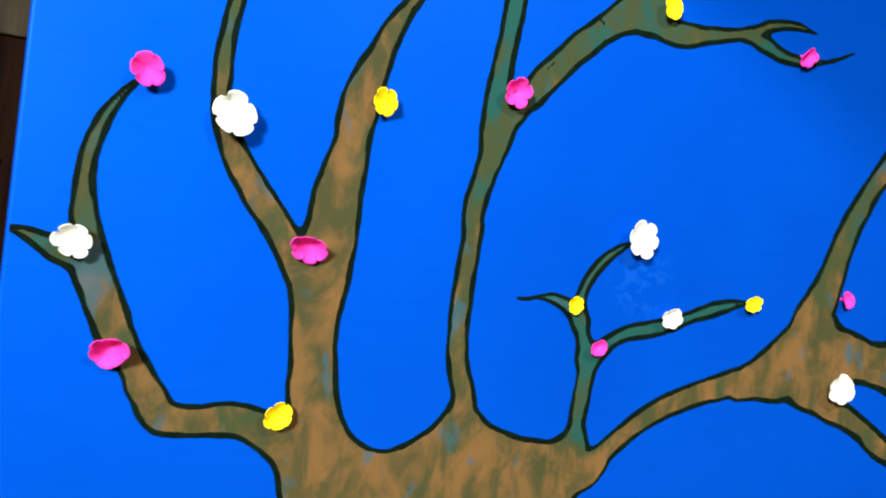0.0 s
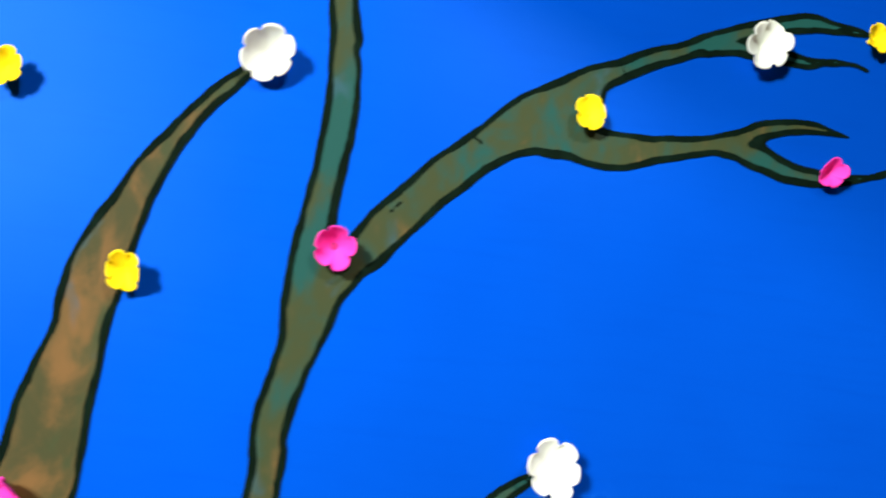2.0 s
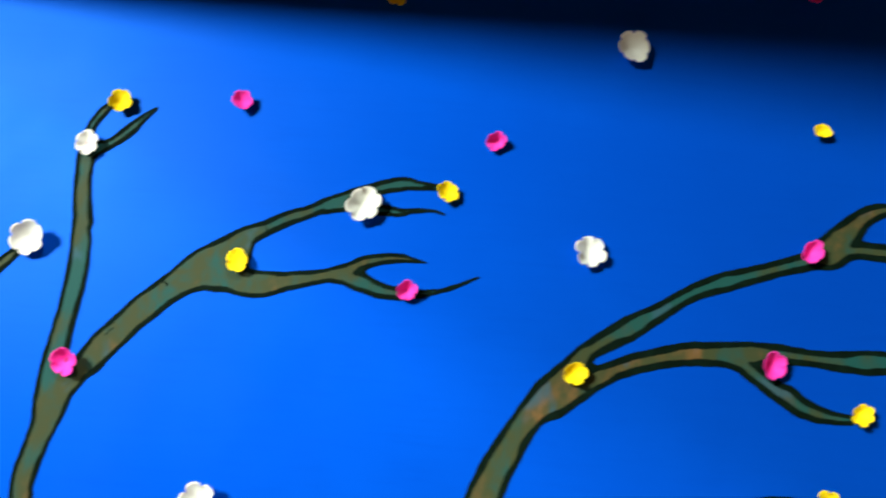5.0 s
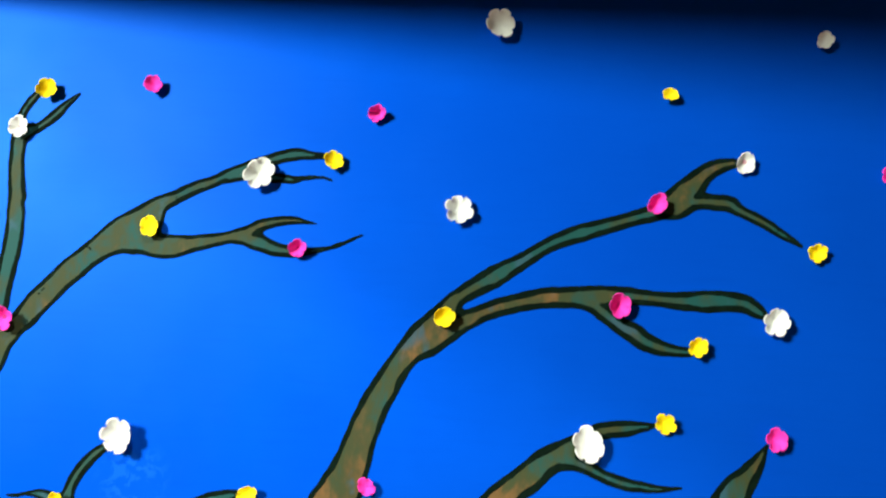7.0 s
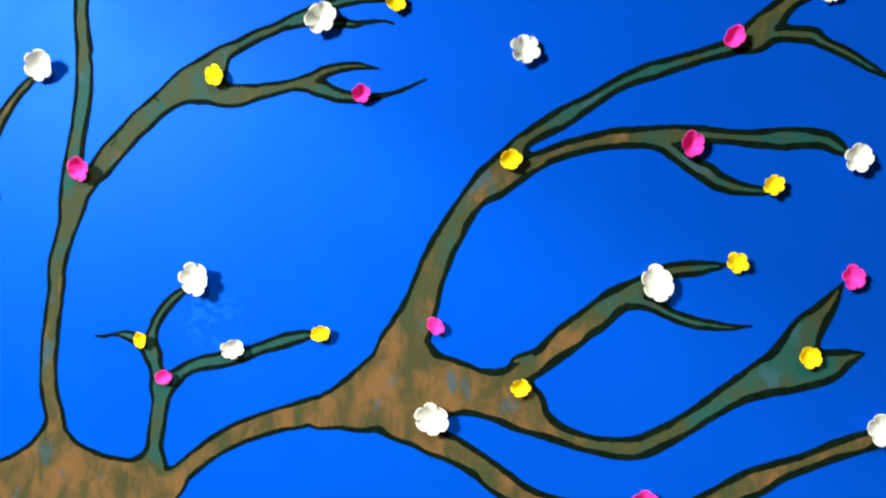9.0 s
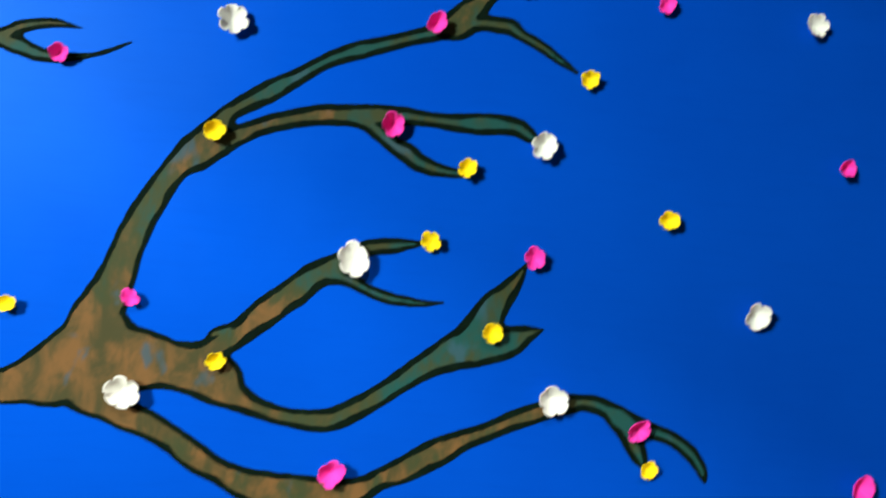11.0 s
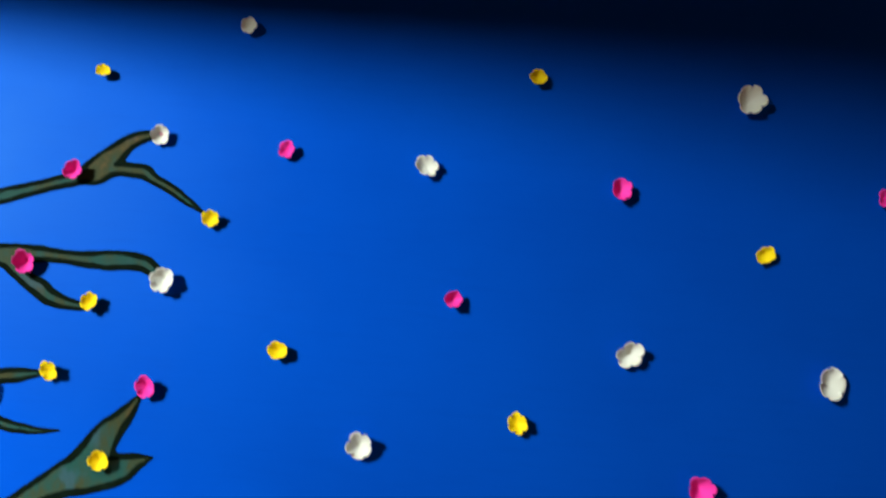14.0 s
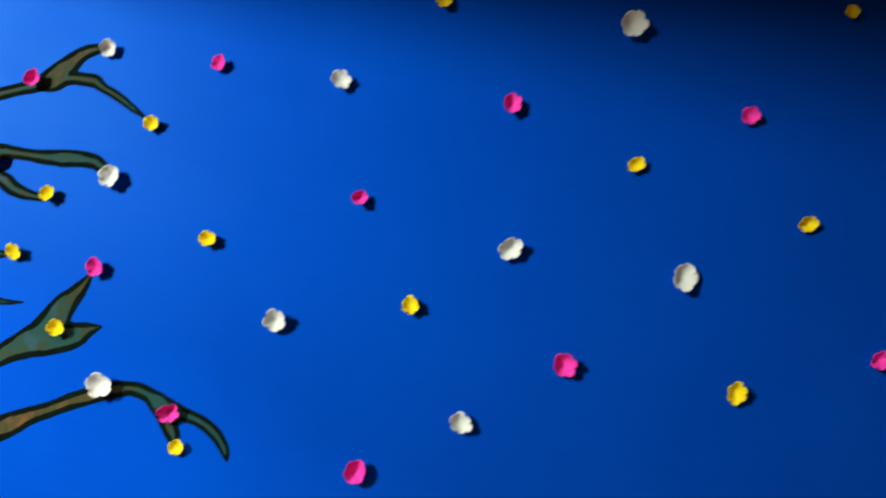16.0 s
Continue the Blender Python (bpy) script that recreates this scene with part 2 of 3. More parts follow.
stroke("branch", [(0.356, 1.225, 0.0296), (0.322, 1.241, 0.0250), (0.299, 1.248, 0.0254), (0.273, 1.248, 0.0246),
    (0.243, 1.246, 0.0222), (0.201, 1.249, 0.0249), (0.178, 1.281, 0.0233), (0.161, 1.311, 0.0206), (0.137, 1.344, 0.0241),
    (0.122, 1.379, 0.0260), (0.109, 1.406, 0.0254), (0.096, 1.437, 0.0259), (0.087, 1.475, 0.0207), (0.081, 1.506, 0.0169),
    (0.078, 1.539, 0.0139), (0.079, 1.570, 0.0122), (0.085, 1.600, 0.0113), (0.095, 1.628, 0.0098), (0.109, 1.653, 0.0068),
    (0.123, 1.671, 0.0048)], (0.6, 0.7, 0.75, 0.5, 0.35, 0.4, 0.25))
stroke("twig", [(0.067, 1.453, 0.0229), (0.047, 1.457, 0.0161), (0.031, 1.464, 0.0122), (0.016, 1.470, 0.0083),
    (0.000, 1.473, 0.0045), (-0.016, 1.471, 0.0038)], (0.4, 0.45))
stroke("limb", [(0.618, 1.214, 0.0540), (0.615, 1.243, 0.0403), (0.615, 1.268, 0.0276), (0.614, 1.298, 0.0199),
    (0.601, 1.339, 0.0184), (0.595, 1.380, 0.0171), (0.594, 1.430, 0.0180), (0.595, 1.471, 0.0175), (0.597, 1.504, 0.0171),
    (0.599, 1.545, 0.0172), (0.596, 1.546, 0.0169), (0.597, 1.574, 0.0193), (0.602, 1.600, 0.0189), (0.608, 1.628, 0.0197),
    (0.614, 1.655, 0.0219), (0.616, 1.681, 0.0264), (0.615, 1.711, 0.0250), (0.613, 1.743, 0.0214), (0.615, 1.778, 0.0187),
    (0.620, 1.831, 0.0175), (0.623, 1.870, 0.0184), (0.623, 1.909, 0.0179), (0.619, 1.953, 0.0163), (0.611, 1.999, 0.0140),
    (0.606, 2.034, 0.0131), (0.619, 1.966, 0.0172), (0.608, 2.024, 0.0148), (0.605, 2.074, 0.0152), (0.603, 2.099, 0.0129),
    (0.605, 2.125, 0.0086), (0.614, 2.145, 0.0086), (0.626, 2.162, 0.0076),
    (0.637, 2.172, 0.0047)], (0.9, 0.6, 0.5, 0.4, 0.18, 0.12, 0.25, 0.1))
stroke("twig", [(0.614, 2.089, 0.0148), (0.640, 2.100, 0.0093), (0.667, 2.123, 0.0106), (0.686, 2.145, 0.0075),
    (0.711, 2.169, 0.0017)], (0.15, 0.1))
stroke("branch", [(0.643, 1.724, 0.0169), (0.667, 1.751, 0.0222), (0.688, 1.780, 0.0232), (0.714, 1.810, 0.0229),
    (0.741, 1.839, 0.0236), (0.769, 1.865, 0.0229), (0.796, 1.887, 0.0263), (0.822, 1.904, 0.0329), (0.853, 1.917, 0.0391),
    (0.883, 1.959, 0.0189), (0.914, 1.977, 0.0133), (0.945, 1.995, 0.0130), (0.975, 2.007, 0.0111), (1.004, 2.021, 0.0114),
    (1.034, 2.035, 0.0114), (1.065, 2.047, 0.0121), (1.095, 2.058, 0.0118), (1.126, 2.065, 0.0118), (1.157, 2.064, 0.0075),
    (1.185, 2.063, 0.0049), (1.200, 2.060, 0.0017)], (0.4, 0.38, 0.15, 0.38, 0.2, 0.05))
stroke("twig", [(1.009, 2.019, 0.0090), (1.043, 2.024, 0.0113), (1.078, 2.021, 0.0106), (1.122, 2.018, 0.0073),
    (1.146, 2.022, 0.0043), (1.175, 2.024, 0.0030), (1.195, 2.019, 0.0013)], (0.1, 0.05))
stroke("branch", [(0.853, 1.901, 0.0279), (0.886, 1.889, 0.0223), (0.914, 1.887, 0.0220), (0.948, 1.893, 0.0168),
    (0.981, 1.900, 0.0136), (1.017, 1.908, 0.0111), (1.051, 1.919, 0.0124), (1.073, 1.932, 0.0110), (1.101, 1.940, 0.0096),
    (1.131, 1.944, 0.0074), (1.152, 1.942, 0.0043), (1.175, 1.939, 0.0013)], (0.42, 0.4, 0.4, 0.1))
stroke("twig", [(1.038, 1.908, 0.0104), (1.067, 1.903, 0.0160), (1.085, 1.897, 0.0144), (1.107, 1.890, 0.0130),
    (1.135, 1.888, 0.0104), (1.164, 1.889, 0.0072), (1.192, 1.895, 0.0041), (1.216, 1.903, 0.0038), (1.237, 1.913, 0.0029),
    (1.257, 1.923, 0.0013)], (0.2, 0.1))
stroke("branch", [(0.804, 1.216, 0.0327), (0.806, 1.253, 0.0182), (0.807, 1.278, 0.0161), (0.809, 1.305, 0.0165),
    (0.812, 1.340, 0.0164), (0.812, 1.366, 0.0197), (0.801, 1.393, 0.0143), (0.790, 1.421, 0.0152), (0.768, 1.442, 0.0126),
    (0.743, 1.452, 0.0092), (0.716, 1.452, 0.0037), (0.696, 1.448, 0.0034), (0.681, 1.448, 0.0013)], (0.45, 0.1, 0))
stroke("twig", [(0.791, 1.422, 0.0155), (0.787, 1.447, 0.0119), (0.791, 1.470, 0.0104), (0.801, 1.493, 0.0106),
    (0.818, 1.516, 0.0105), (0.838, 1.534, 0.0081), (0.859, 1.548, 0.0047)], (0.1, 0.05))
stroke("twig", [(0.810, 1.363, 0.0184), (0.832, 1.379, 0.0168), (0.852, 1.397, 0.0133), (0.879, 1.410, 0.0138),
    (0.919, 1.419, 0.0151), (0.960, 1.431, 0.0128), (0.987, 1.443, 0.0110), (1.014, 1.453, 0.0131), (1.045, 1.464, 0.0132),
    (1.075, 1.472, 0.0087), (1.097, 1.476, 0.0034)], (0.05, 0))
stroke("limb", [(0.764, 1.179, 0.0306), (0.804, 1.184, 0.0371), (0.836, 1.195, 0.0291), (0.858, 1.217, 0.0201),
    (0.882, 1.240, 0.0191), (0.917, 1.270, 0.0195), (0.956, 1.293, 0.0209), (0.994, 1.310, 0.0214), (1.045, 1.328, 0.0227),
    (1.095, 1.343, 0.0266), (1.100, 1.340, 0.0289), (1.140, 1.352, 0.0380), (1.179, 1.365, 0.0539),
    (1.231, 1.394, 0.0685)], (0.85, 0.7, 0.8, 0.95))
stroke("limb", [(1.247, 1.372, 0.0665), (1.249, 1.423, 0.0606), (1.238, 1.458, 0.0436), (1.249, 1.486, 0.0387),
    (1.265, 1.528, 0.0322), (1.280, 1.581, 0.0271), (1.296, 1.626, 0.0261), (1.319, 1.672, 0.0239), (1.345, 1.716, 0.0220),
    (1.372, 1.744, 0.0289), (1.407, 1.773, 0.0299)], (0.95, 0.85, 0.6, 0.45, 0.5, 0.4))
stroke("branch", [(1.375, 1.747, 0.0257), (1.407, 1.783, 0.0250), (1.423, 1.813, 0.0165), (1.444, 1.830, 0.0158),
    (1.490, 1.859, 0.0190), (1.536, 1.888, 0.0145), (1.581, 1.918, 0.0132), (1.627, 1.939, 0.0160), (1.673, 1.954, 0.0146),
    (1.718, 1.969, 0.0134), (1.767, 1.985, 0.0160), (1.803, 1.998, 0.0186), (1.839, 2.006, 0.0141), (1.868, 2.005, 0.0149),
    (1.889, 2.003, 0.0148), (1.904, 1.993, 0.0114), (1.943, 1.974, 0.0101), (1.975, 1.954, 0.0081),
    (2.006, 1.935, 0.0038)], (0.45, 0.08, 0.12, 0.36, 0.28, 0.06))
stroke("twig", [(1.796, 2.000, 0.0266), (1.812, 2.019, 0.0236), (1.830, 2.038, 0.0204), (1.849, 2.057, 0.0164),
    (1.871, 2.070, 0.0135), (1.896, 2.077, 0.0088)], (0.75, 0.6))
stroke("branch", [(1.385, 1.746, 0.0242), (1.421, 1.768, 0.0198), (1.460, 1.789, 0.0158), (1.491, 1.803, 0.0162),
    (1.536, 1.817, 0.0166), (1.581, 1.827, 0.0183), (1.627, 1.830, 0.0187), (1.671, 1.833, 0.0195), (1.717, 1.836, 0.0161),
    (1.762, 1.834, 0.0132), (1.807, 1.832, 0.0160), (1.851, 1.833, 0.0187), (1.885, 1.835, 0.0177), (1.911, 1.832, 0.0160),
    (1.927, 1.824, 0.0143), (1.940, 1.815, 0.0094)], (0.5, 0.42, 0.4, 0.1, 0.05))
stroke("twig", [(1.640, 1.826, 0.0119), (1.663, 1.816, 0.0146), (1.685, 1.801, 0.0154), (1.705, 1.786, 0.0153),
    (1.728, 1.774, 0.0177), (1.751, 1.759, 0.0164), (1.784, 1.749, 0.0117), (1.820, 1.746, 0.0078)], (0.5, 0.25))
stroke("branch", [(1.235, 1.378, 0.0579), (1.286, 1.395, 0.0579), (1.320, 1.399, 0.0501), (1.366, 1.393, 0.0413),
    (1.409, 1.388, 0.0442), (1.442, 1.375, 0.0427), (1.466, 1.355, 0.0283), (1.503, 1.336, 0.0191), (1.553, 1.322, 0.0159),
    (1.603, 1.317, 0.0186), (1.643, 1.324, 0.0200), (1.677, 1.343, 0.0197), (1.701, 1.358, 0.0181), (1.745, 1.391, 0.0188),
    (1.790, 1.423, 0.0233), (1.829, 1.445, 0.0306), (1.863, 1.467, 0.0373), (1.890, 1.523, 0.0263), (1.907, 1.545, 0.0206),
    (1.924, 1.568, 0.0143), (1.937, 1.590, 0.0065), (1.944, 1.603, 0.0024)], (0.95, 0.95, 0.85, 0.45, 0.25, 0.3, 0.3, 0.1))
stroke("twig", [(1.866, 1.448, 0.0227), (1.899, 1.460, 0.0274), (1.927, 1.472, 0.0251), (1.952, 1.485, 0.0144),
    (1.979, 1.494, 0.0015)], (0.45, 0.3))
stroke("branch", [(1.425, 1.409, 0.0290), (1.441, 1.429, 0.0220), (1.472, 1.451, 0.0210), (1.507, 1.484, 0.0248),
    (1.535, 1.509, 0.0245), (1.562, 1.530, 0.0247), (1.591, 1.557, 0.0235), (1.625, 1.576, 0.0206), (1.652, 1.594, 0.0162),
    (1.677, 1.610, 0.0140), (1.713, 1.616, 0.0140), (1.741, 1.620, 0.0092), (1.767, 1.625, 0.0024)], (0.8, 0.6, 0.5, 0.4, 0.2))
stroke("twig", [(1.617, 1.561, 0.0153), (1.647, 1.554, 0.0125), (1.683, 1.538, 0.0106), (1.714, 1.529, 0.0109),
    (1.745, 1.525, 0.0087), (1.774, 1.524, 0.0057), (1.807, 1.527, 0.0019)], (0.15, 0.05))
stroke("knot", [(1.431, 1.448, 0.0076), (1.444, 1.453, 0.0100), (1.460, 1.456, 0.0099)], (0.2, 0.2))
stroke("branch", [(1.239, 1.337, 0.0350), (1.274, 1.324, 0.0315), (1.299, 1.307, 0.0260), (1.339, 1.293, 0.0239),
    (1.380, 1.271, 0.0229), (1.421, 1.244, 0.0245), (1.459, 1.225, 0.0216), (1.506, 1.206, 0.0276), (1.558, 1.196, 0.0334),
    (1.623, 1.192, 0.0350), (1.682, 1.204, 0.0241), (1.722, 1.227, 0.0186), (1.768, 1.250, 0.0224), (1.813, 1.277, 0.0243),
    (1.857, 1.301, 0.0184), (1.901, 1.320, 0.0156), (1.939, 1.339, 0.0172), (1.979, 1.355, 0.0173), (2.010, 1.367, 0.0143),
    (2.035, 1.373, 0.0143)], (0.95, 0.85, 0.7, 0.75, 0.6, 0.75, 0.65, 0.5))
stroke("branch", [(2.006, 1.366, 0.0145), (2.038, 1.375, 0.0128), (2.070, 1.376, 0.0153), (2.100, 1.366, 0.0159),
    (2.137, 1.348, 0.0180), (2.174, 1.337, 0.0147), (2.211, 1.325, 0.0126), (2.239, 1.307, 0.0133), (2.256, 1.288, 0.0116),
    (2.267, 1.268, 0.0080), (2.271, 1.254, 0.0015)], (0.15, 0.1))
stroke("twig", [(2.116, 1.352, 0.0174), (2.135, 1.329, 0.0181), (2.148, 1.308, 0.0174), (2.158, 1.289, 0.0125),
    (2.167, 1.273, 0.0029)], (0.3, 0.2))
stroke("fork", [(0.321, 1.239, 0.0203), (0.351, 1.218, 0.0214), (0.373, 1.186, 0.0217), (0.387, 1.152, 0.0219)], (0.6, 0.85))
stroke("fork", [(0.622, 1.667, 0.0137), (0.634, 1.696, 0.0144), (0.647, 1.719, 0.0139)], (0.2, 0.2))


def smooth_rows(rows, steps=5):
    a = np.array(rows)
    a = np.vstack([2 * a[0] - a[1], a, 2 * a[-1] - a[-2]])
    out = []
    for i in range(1, len(a) - 2):
        p0, p1, p2, p3 = a[i - 1:i + 3]
        for k in range(steps):
            u = k / steps
            out.append(0.5 * (2 * p1 + (p2 - p0) * u + (2 * p0 - 5 * p1 + 4 * p2 - p3) * u * u + (3 * p1 - p0 - 3 * p2 + p3) * u ** 3))
    out.append(a[-2])
    out = np.array(out)
    out[:, 2] = np.maximum(out[:, 2], 0.001)
    return out


def painted_tree():
    cell = 0.0035
    x0, z0, nx, nz = -0.03, 0.62, 668, 458
    gx, gz = np.meshgrid(x0 + cell * np.arange(nx), z0 + cell * np.arange(nz), indexing="ij")
    far = 0.08
    whole = np.full((nx, nz), far)
    best = np.full((nx, nz), far)
    owner = np.full((nx, nz), -1)
    warmth = np.zeros((nx, nz))
    weight = np.full((nx, nz), 1e-9)
    half_wide = np.full((nx, nz), 0.002)
    for k, (name, rows, warm) in enumerate(BRANCHES):
        d = np.full((nx, nz), far)
        mine = np.full((nx, nz), 0.002)
        pts = smooth_rows(rows)
        share = np.linspace(0, 1, len(pts))
        for i in range(len(pts) - 1):
            (ax, az, ar), (bx, bz, br) = pts[i], pts[i + 1]
            pad = max(ar, br) + far
            i0, i1 = int((min(ax, bx) - pad - x0) / cell), int((max(ax, bx) + pad - x0) / cell) + 2
            j0, j1 = int((min(az, bz) - pad - z0) / cell), int((max(az, bz) + pad - z0) / cell) + 2
            s = (slice(max(i0, 0), max(i1, 0)), slice(max(j0, 0), max(j1, 0)))
            px, pz = gx[s] - ax, gz[s] - az
            dx, dz = bx - ax, bz - az
            u = np.clip((px * dx + pz * dz) / (dx * dx + dz * dz + 1e-12), 0, 1)
            e = np.hypot(px - u * dx, pz - u * dz) - (ar + u * (br - ar))
            w = np.exp(-np.clip(e + 0.02, 0, 1) / 0.012)
            v = share[i]
            warmth[s] += w * np.interp(v, np.linspace(0, 1, len(warm)), warm)
            weight[s] += w
            mine[s] = np.where(e < d[s], ar + u * (br - ar), mine[s])
            d[s] = np.minimum(d[s], e)
        owner[d < best] = k
        half_wide = np.where(d < best, mine, half_wide)
        best = np.minimum(best, d)
        h = np.clip(0.5 + 0.5 * (whole - d) / 0.012, 0, 1)
        whole = whole * (1 - h) + d * h - 0.012 * h * (1 - h)
    warmth /= weight
    # uneven hand of the brush
    line = np.full((nx, nz), 0.008)
    for i, j in np.argwhere(np.abs(whole) < 0.03):
        p = Vector((gx[i, j], 0.0, gz[i, j]))
        whole[i, j] += 0.0011 * noise.noise(p * 55) + 0.0005 * noise.noise(p * 140)
        wide = float(np.interp(gx[i, j], (1.1, 1.5), (0.0074, 0.0110)))
        line[i, j] = wide * (1 + 0.5 * noise.noise(p * 23 + Vector((0, 7, 0))) + 0.10 * noise.noise(p * 95))
    inner = whole + np.minimum(line, 0.0012 + 0.62 * half_wide)

    def cut(poly, key):
        low, high = [], []
        for a, b in zip(poly, poly[1:] + poly[:1]):
            (low if a[key] < 0 else high).append(a)
            if (a[key] < 0) != (b[key] < 0):
                u = a[key] / (a[key] - b[key])
                c = tuple(p + (q - p) * u for p, q in zip(a, b))
                low.append(c)
                high.append(c)
        return low, high

    fills, lines = {}, {}
    near = (whole[:-1, :-1] < 0) | (whole[1:, :-1] < 0) | (whole[:-1, 1:] < 0) | (whole[1:, 1:] < 0)
    for i, j in np.argwhere(near):
        if gx[i, j] < 0.0005:
            continue
        poly = [(gx[a, b], gz[a, b], whole[a, b], inner[a, b], warmth[a, b]) for a, b in ((i, j), (i + 1, j), (i + 1, j + 1), (i, j + 1))]
        k = owner[i, j] if owner[i, j] >= 0 else owner[i + 1, j + 1]
        poly = cut(poly, 2)[0]
        if len(poly) < 3:
            continue
        fill, edge = cut(poly, 3)
        if len(fill) > 2:
            fills.setdefault(k, {})[(int(i), int(j))] = fill
        if len(edge) > 2:
            lines.setdefault(k, {})[(int(i), int(j))] = edge

    def groups(cells):
        """The cells of one limb, in groups that hang together, largest first."""
        left, out = set(cells), []
        while left:
            stack, group = [left.pop()], []
            while stack:
                i, j = stack.pop()
                group.append((i, j))
                for q in ((i + 1, j), (i - 1, j), (i, j + 1), (i, j - 1)):
                    if q in left:
                        left.remove(q)
                        stack.append(q)
            out.append(group)
        return sorted(out, key=len, reverse=True)

    def tidy(layer):
        """Crumbs go to the limb that they touch."""
        for _ in range(3):
            where = {q: k for k, cells in layer.items() for q in cells}
            for k in list(layer):
                for group in groups(layer[k])[1:]:
                    if len(group) > 40:
                        continue
                    beside = [where[q] for i, j in group for q in ((i + 1, j), (i - 1, j), (i, j + 1), (i, j - 1)) if where.get(q, k) != k]
                    if beside:
                        to = max(sorted(set(beside)), key=beside.count)
                        for q in group:
                            layer[to][q] = layer[k].pop(q)
                            where[q] = to

    tidy(fills)
    tidy(lines)

    def sheet(name, polys):
        verts, faces, warm, known = [], [], [], {}
        for poly in polys:
            face = []
            for v in poly:
                key = (round(v[0], 6), round(v[1], 6))
                if key not in known:
                    known[key] = len(verts)
                    verts.append((v[0], -0.0012, v[1]))
                    warm.append(v[4])
                if known[key] not in face:
                    face.append(known[key])
            if len(face) > 2:
                faces.append(tuple(face))
        me = bpy.data.meshes.new(name)
        me.from_pydata(verts, [], faces)
        me.attributes.new("warm", "FLOAT", "POINT").data.foreach_set("value", warm)
        return me

    root = tagged(new("painted_tree"), "hand-painted brown and green tree with dark outlines on the blue wall", "painting")
    for k, (name, rows, warm) in enumerate(BRANCHES):
        limb = None
        if k in fills:
            for group in groups(fills[k]):
                ob = part(name, sheet(name, [fills[k][q] for q in group]), BARK, root)
                limb = limb or ob
        if k in lines:
            for group in groups(lines[k]):
                if len(group) > 3:
                    part("outline", sheet("outline", [lines[k][q] for q in group]), LINE, limb or root, "dark green-black brushed outline")
    # short dark dashes of the brush across the limbs
    for ax, az, bx, bz, w in ((0.913, 1.985, 0.917, 1.970, 0.0022), (0.765, 1.881, 0.768, 1.876, 0.003), (0.686, 1.793, 0.695, 1.801, 0.002)):
        way = Vector((bx - ax, 0, bz - az)).normalized()
        out = [(Vector((ax if s < 8 else bx, -0.0026, az if s < 8 else bz)) +
                w * (math.sin(math.pi * s / 7.5) * Vector((way.z, 0, -way.x)) - math.cos(math.pi * s / 7.5) * way)) for s in range(16)]
        me = bpy.data.meshes.new("brush_dash")
        me.from_pydata([tuple(v) for v in out], [], [tuple(range(16))])
        part("brush_dash", me, LINE, root)


painted_tree()


# ---- paper flowers ----
CUPS = random.Random(11)
LABELS = {"white": "white paper flower with rounded cupped petals",
          "pink": "bright pink cupped paper flower glued to the wall",
          "yellow": "yellow cupped paper flower with scalloped petals"}


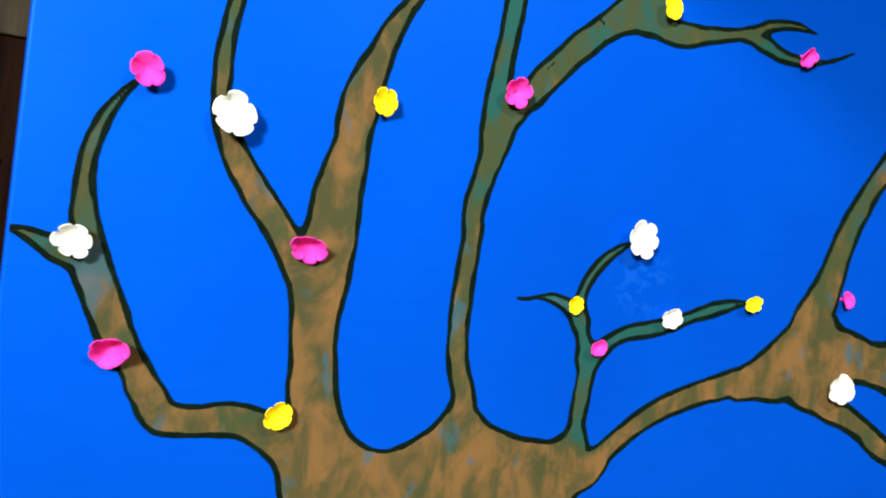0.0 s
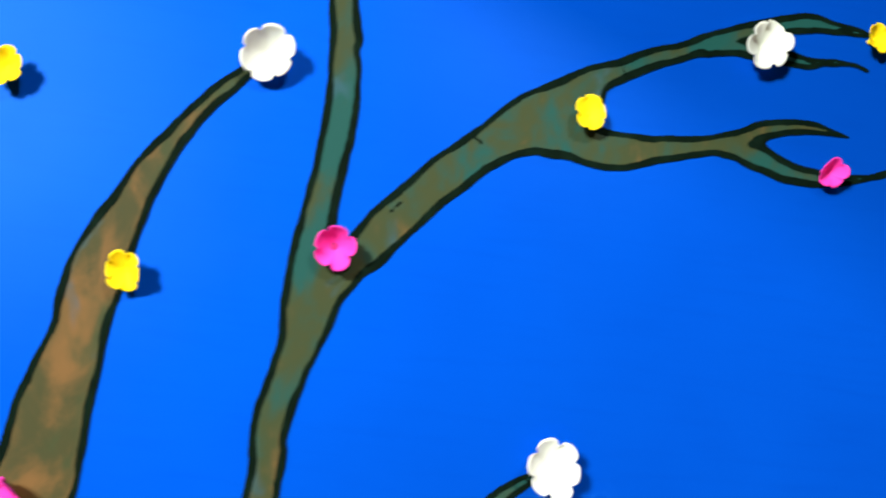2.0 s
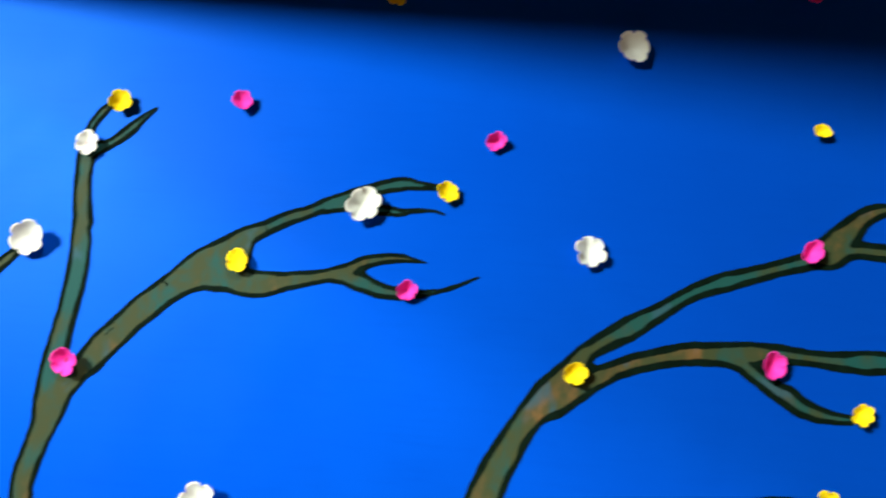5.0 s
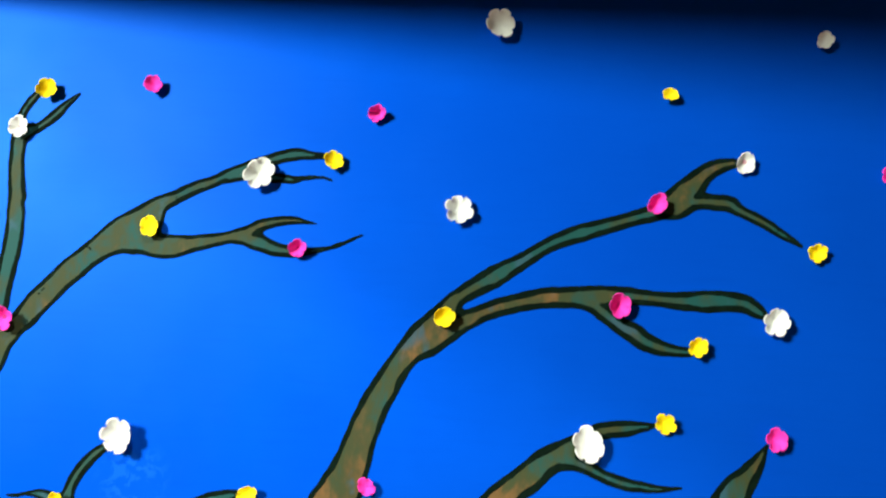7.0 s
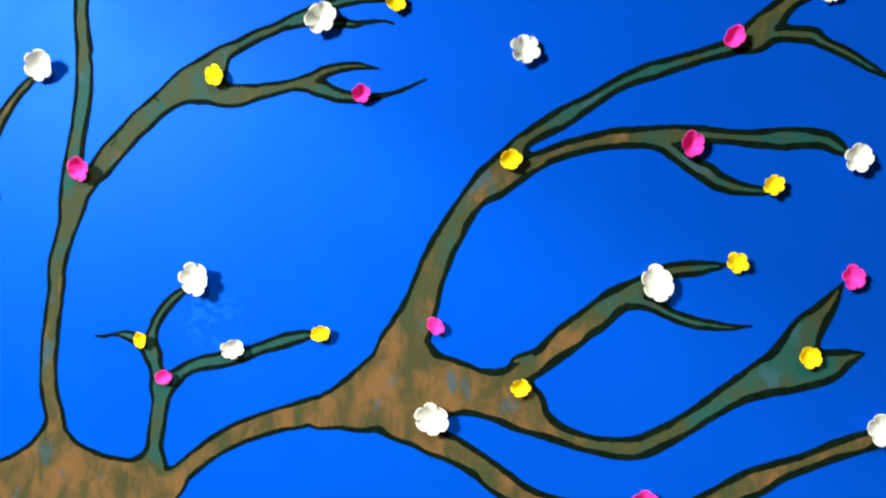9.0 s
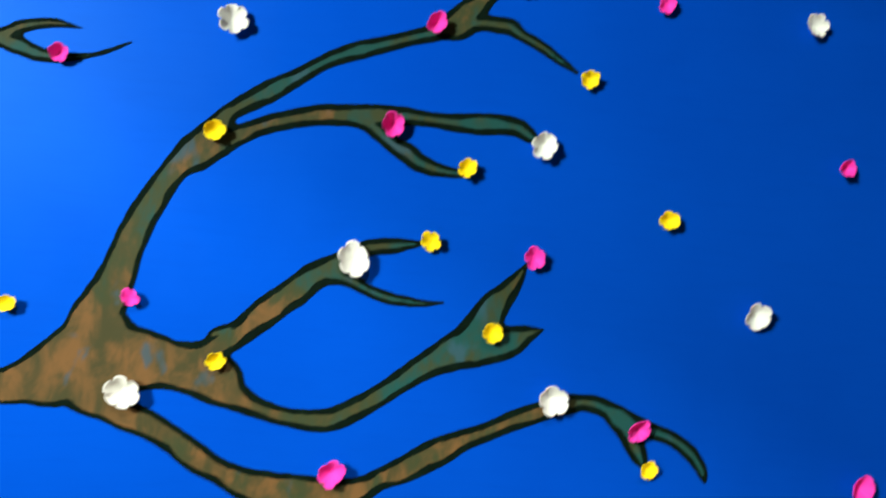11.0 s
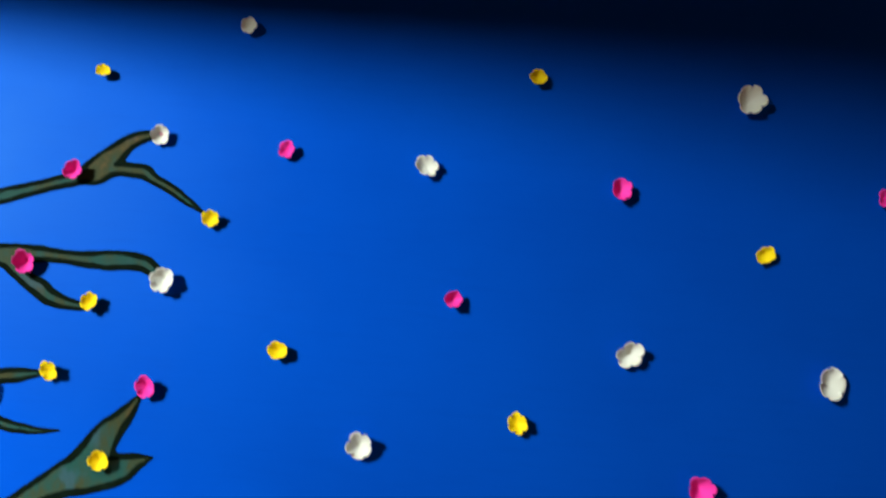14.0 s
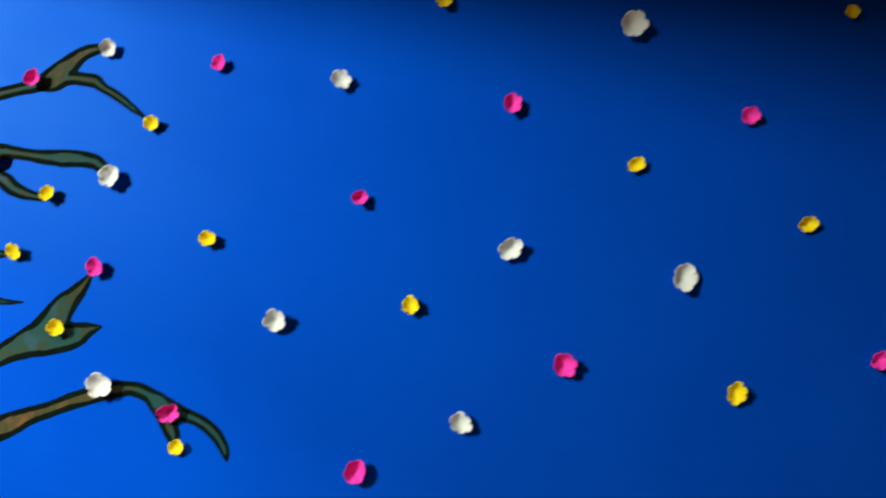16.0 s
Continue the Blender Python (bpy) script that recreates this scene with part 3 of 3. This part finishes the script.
def flower(colour, x, z, across, up, side, spin, spot=False):
    """A cup of paper petals on the wall, opening towards the room, nodding downwards and to one side by degrees."""
    rnd = CUPS
    n = 6 if rnd.random() < 0.65 else 5
    radius = across / 2 * 0.98
    depth = radius * rnd.uniform(0.52, 0.70) * {"white": 0.9, "pink": 1.15, "yellow": 0.95}[colour]
    root = tagged(new("paper_flower"), LABELS[colour] + (" and coloured centre" if spot else ""), "flower", "paper flowers on the wall")
    turn_to = pose(0, 0, 0, 0.3 * up + 0.012 * up * up, 0, -0.42 * side) @ pose(0, 0, 0, 90, 0, 0)
    axis = turn_to.to_3x3() @ Vector((0, 0, 1))
    off = max(0.004, 0.009 - 0.4 * depth)
    root.matrix_world = Matrix.Translation((x - axis.x * depth * 0.6, -off, z - axis.z * depth * 0.6)) @ turn_to @ pose(0, 0, 0, 0, 0, spin)
    rings, spokes = 7, 8
    curl = [rnd.uniform(-0.28, 0.28) for _ in range(n)]
    reach = [rnd.uniform(0.9, 1.08) for _ in range(n)]
    oval, turn = rnd.uniform(0.02, 0.12), rnd.uniform(0, math.pi)
    fold = rnd.uniform(0.0, 0.3)
    notch = rnd.uniform(0.74, 0.84) if colour == "white" else rnd.uniform(0.75, 0.86)

    def at(k, u, s, lift):
        # u runs from the middle to the rim, s from one side of the petal to the other
        th = 2 * math.pi * (k + s) / n
        edge = abs(2 * s - 1)
        lobe = notch + (1 - notch) * math.sqrt(max(0.0, 1 - edge ** 2.4))
        soft = 1 - edge ** 2
        r = radius * u * (1 - (1 - lobe) * u ** 3) * (1 + (reach[k] - 1) * soft * u)
        r *= 1 + oval * math.cos(2 * (th - turn))
        r *= 1 - 0.10 * u * u
        h = depth * (0.80 * u + 0.15 * u ** 2 + curl[k] * soft * u ** 3 + fold * (abs(math.sin(th - turn)) - 0.5) * u) + 0.002 + 0.25 * fold * depth
        # thickness of the sheet along the bowl's slope
        slope = math.atan2(depth * (0.80 + 0.30 * u), radius)
        return (math.cos(th) * (r - lift * math.sin(slope)), math.sin(th) * (r - lift * math.sin(slope)), h + lift * math.cos(slope))

    for k in range(n):
        verts, faces = [], []
        for lift in (0.0008, 0.0):
            for i in range(rings + 1):
                for j in range(spokes + 1):
                    verts.append(at(k, 0.05 + 0.95 * i / rings, j / spokes, lift))
        step = spokes + 1
        half = (rings + 1) * step
        for i in range(rings):
            for j in range(spokes):
                a = i * step + j
                faces.append((a, a + step, a + step + 1, a + 1))
                faces.append((half + a, half + a + 1, half + a + step + 1, half + a + step))
        a = rings * step
        for j in range(spokes):
            faces.append((a + j, half + a + j, half + a + j + 1, a + j + 1))
        me = bpy.data.meshes.new("petal")
        me.from_pydata(verts, [], faces)
        me.shade_smooth()
        part("petal", me, PAPERS[colour], root)
    bm = bmesh.new()
    bmesh.ops.create_cone(bm, cap_ends=True, segments=14, radius1=radius * (0.2 if spot else 0.13), radius2=radius * (0.15 if spot else 0.1), depth=0.003)
    for v in bm.verts:
        v.co.z += 0.0042
    me = bpy.data.meshes.new("centre")
    bm.to_mesh(me)
    bm.free()
    part("centre", me, GLUE[colour] if spot else PAPERS[colour], root, "small dab of coloured glue" if spot else "")
    bm = bmesh.new()
    bmesh.ops.create_cone(bm, cap_ends=True, segments=10, radius1=0.003, radius2=0.0025, depth=off + 0.002)
    for v in bm.verts:
        v.co.z += 0.003 - (off + 0.002) / 2
    me = bpy.data.meshes.new("pad")
    bm.to_mesh(me)
    bm.free()
    part("pad", me, PAPERS[colour], root)


flower("pink", 0.131, 1.337, 0.058, 40, 25, 45)
flower("pink", 0.137, 1.690, 0.05, 20, -5, 3)
flower("pink", 0.363, 1.491, 0.056, 38, 5, 6)
flower("pink", 0.635, 1.747, 0.05, 22, -8, 47, True)
flower("pink", 0.821, 1.385, 0.033, 15, -11, 48)
flower("pink", 0.852, 2.184, 0.039, 5, -28, 31)
flower("pink", 1.146, 1.893, 0.037, 28, -10, 52)
flower("pink", 1.269, 2.145, 0.038, 38, -5, 49)
flower("pink", 1.295, 1.500, 0.034, 5, -16, 17)
flower("pink", 1.645, 1.238, 0.052, 19, 1, 56)
flower("pink", 1.702, 1.819, 0.046, 28, -10, 0)
flower("pink", 1.762, 1.996, 0.041, 25, -5, 27)
flower("pink", 1.776, 2.431, 0.037, 5, -13, 37)
flower("pink", 1.954, 1.613, 0.043, 10, -12, 69)
flower("pink", 2.146, 1.340, 0.049, 25, -20, 23)
flower("pink", 2.152, 2.063, 0.036, 25, -5, 38)
flower("pink", 2.360, 2.400, 0.042, 0, -7, 53)
flower("pink", 2.478, 1.806, 0.036, 10, -25, 33)
flower("pink", 2.531, 1.266, 0.053, 2, -8, 38)
flower("pink", 2.767, 2.027, 0.047, 0, -20, 0)
flower("pink", 2.899, 2.445, 0.042, 19, 3, 43)
flower("pink", 2.916, 1.516, 0.056, 30, -12, 45)
flower("pink", 3.244, 2.045, 0.044, 25, -15, 40)
flower("pink", 3.519, 1.584, 0.046, 5, -3, 60)
flower("white", 0.075, 1.467, 0.052, 5, 0, 32, True)
flower("white", 0.247, 1.649, 0.068, 5, -5, 51)
flower("white", 0.545, 1.934, 0.064, 25, 0, 53)
flower("white", 0.610, 2.096, 0.043, 15, -20, 1, True)
flower("white", 0.870, 1.558, 0.064, 5, -8, 23)
flower("white", 0.944, 1.441, 0.042, 8, -15, 15)
flower("white", 1.067, 2.024, 0.062, 5, -25, 44)
flower("white", 1.298, 1.347, 0.064, 16, -7, 67)
flower("white", 1.423, 1.972, 0.058, 5, -38, 13)
flower("white", 1.482, 2.318, 0.062, 25, -10, 37)
flower("white", 1.655, 1.588, 0.064, 1, -5, 11)
flower("white", 1.912, 2.076, 0.043, 35, -10, 65, True)
flower("white", 1.957, 1.803, 0.053, 10, -12, 18)
flower("white", 2.000, 1.381, 0.061, 18, -18, 69)
flower("white", 2.051, 2.303, 0.037, 15, -10, 40)
flower("white", 2.338, 1.543, 0.054, 25, 0, 10)
flower("white", 2.411, 2.047, 0.048, 5, -25, 39)
flower("white", 2.726, 1.381, 0.051, 15, -13, 6)
flower("white", 2.791, 1.733, 0.053, 28, -10, 68)
flower("white", 2.998, 2.214, 0.064, 12, -17, 30)
flower("white", 3.136, 1.707, 0.066, 5, -28, 32)
flower("yellow", 0.300, 1.883, 0.043, 14, 2, 53)
flower("yellow", 0.347, 1.260, 0.046, 4, -17, 4)
flower("yellow", 0.443, 1.700, 0.043, 25, 5, 26)
flower("yellow", 0.652, 2.171, 0.044, 5, -32, 16)
flower("yellow", 0.773, 1.447, 0.031, 20, -5, 13)
flower("yellow", 0.879, 1.920, 0.042, 5, -5, 47)
flower("yellow", 1.088, 2.388, 0.042, 4, -17, 53)
flower("yellow", 1.098, 1.476, 0.036, 10, -10, 58)
flower("yellow", 1.197, 2.053, 0.039, 5, -35, 66)
flower("yellow", 1.409, 1.785, 0.042, 14, -3, 40)
flower("yellow", 1.442, 1.406, 0.035, 15, -10, 37)
flower("yellow", 1.778, 1.629, 0.04, 28, -5, 18)
flower("yellow", 1.785, 2.194, 0.031, 3, -6, 68)
flower("yellow", 1.831, 1.755, 0.038, 5, 2, 63)
flower("yellow", 1.892, 1.484, 0.042, 10, -13, 11)
flower("yellow", 2.027, 1.923, 0.037, 30, -10, 65)
flower("yellow", 2.169, 1.274, 0.037, 15, -25, 46)
flower("yellow", 2.178, 1.694, 0.04, 20, -5, 4)
flower("yellow", 2.604, 1.600, 0.042, 9, -7, 71)
flower("yellow", 2.607, 2.234, 0.038, -5, -28, 33)
flower("yellow", 3.026, 1.925, 0.039, 20, -15, 22)
flower("yellow", 3.250, 1.495, 0.049, 30, 5, 60)
flower("yellow", 3.369, 1.837, 0.043, 32, -8, 41)
flower("yellow", 3.434, 2.277, 0.034, 8, -4, 36)
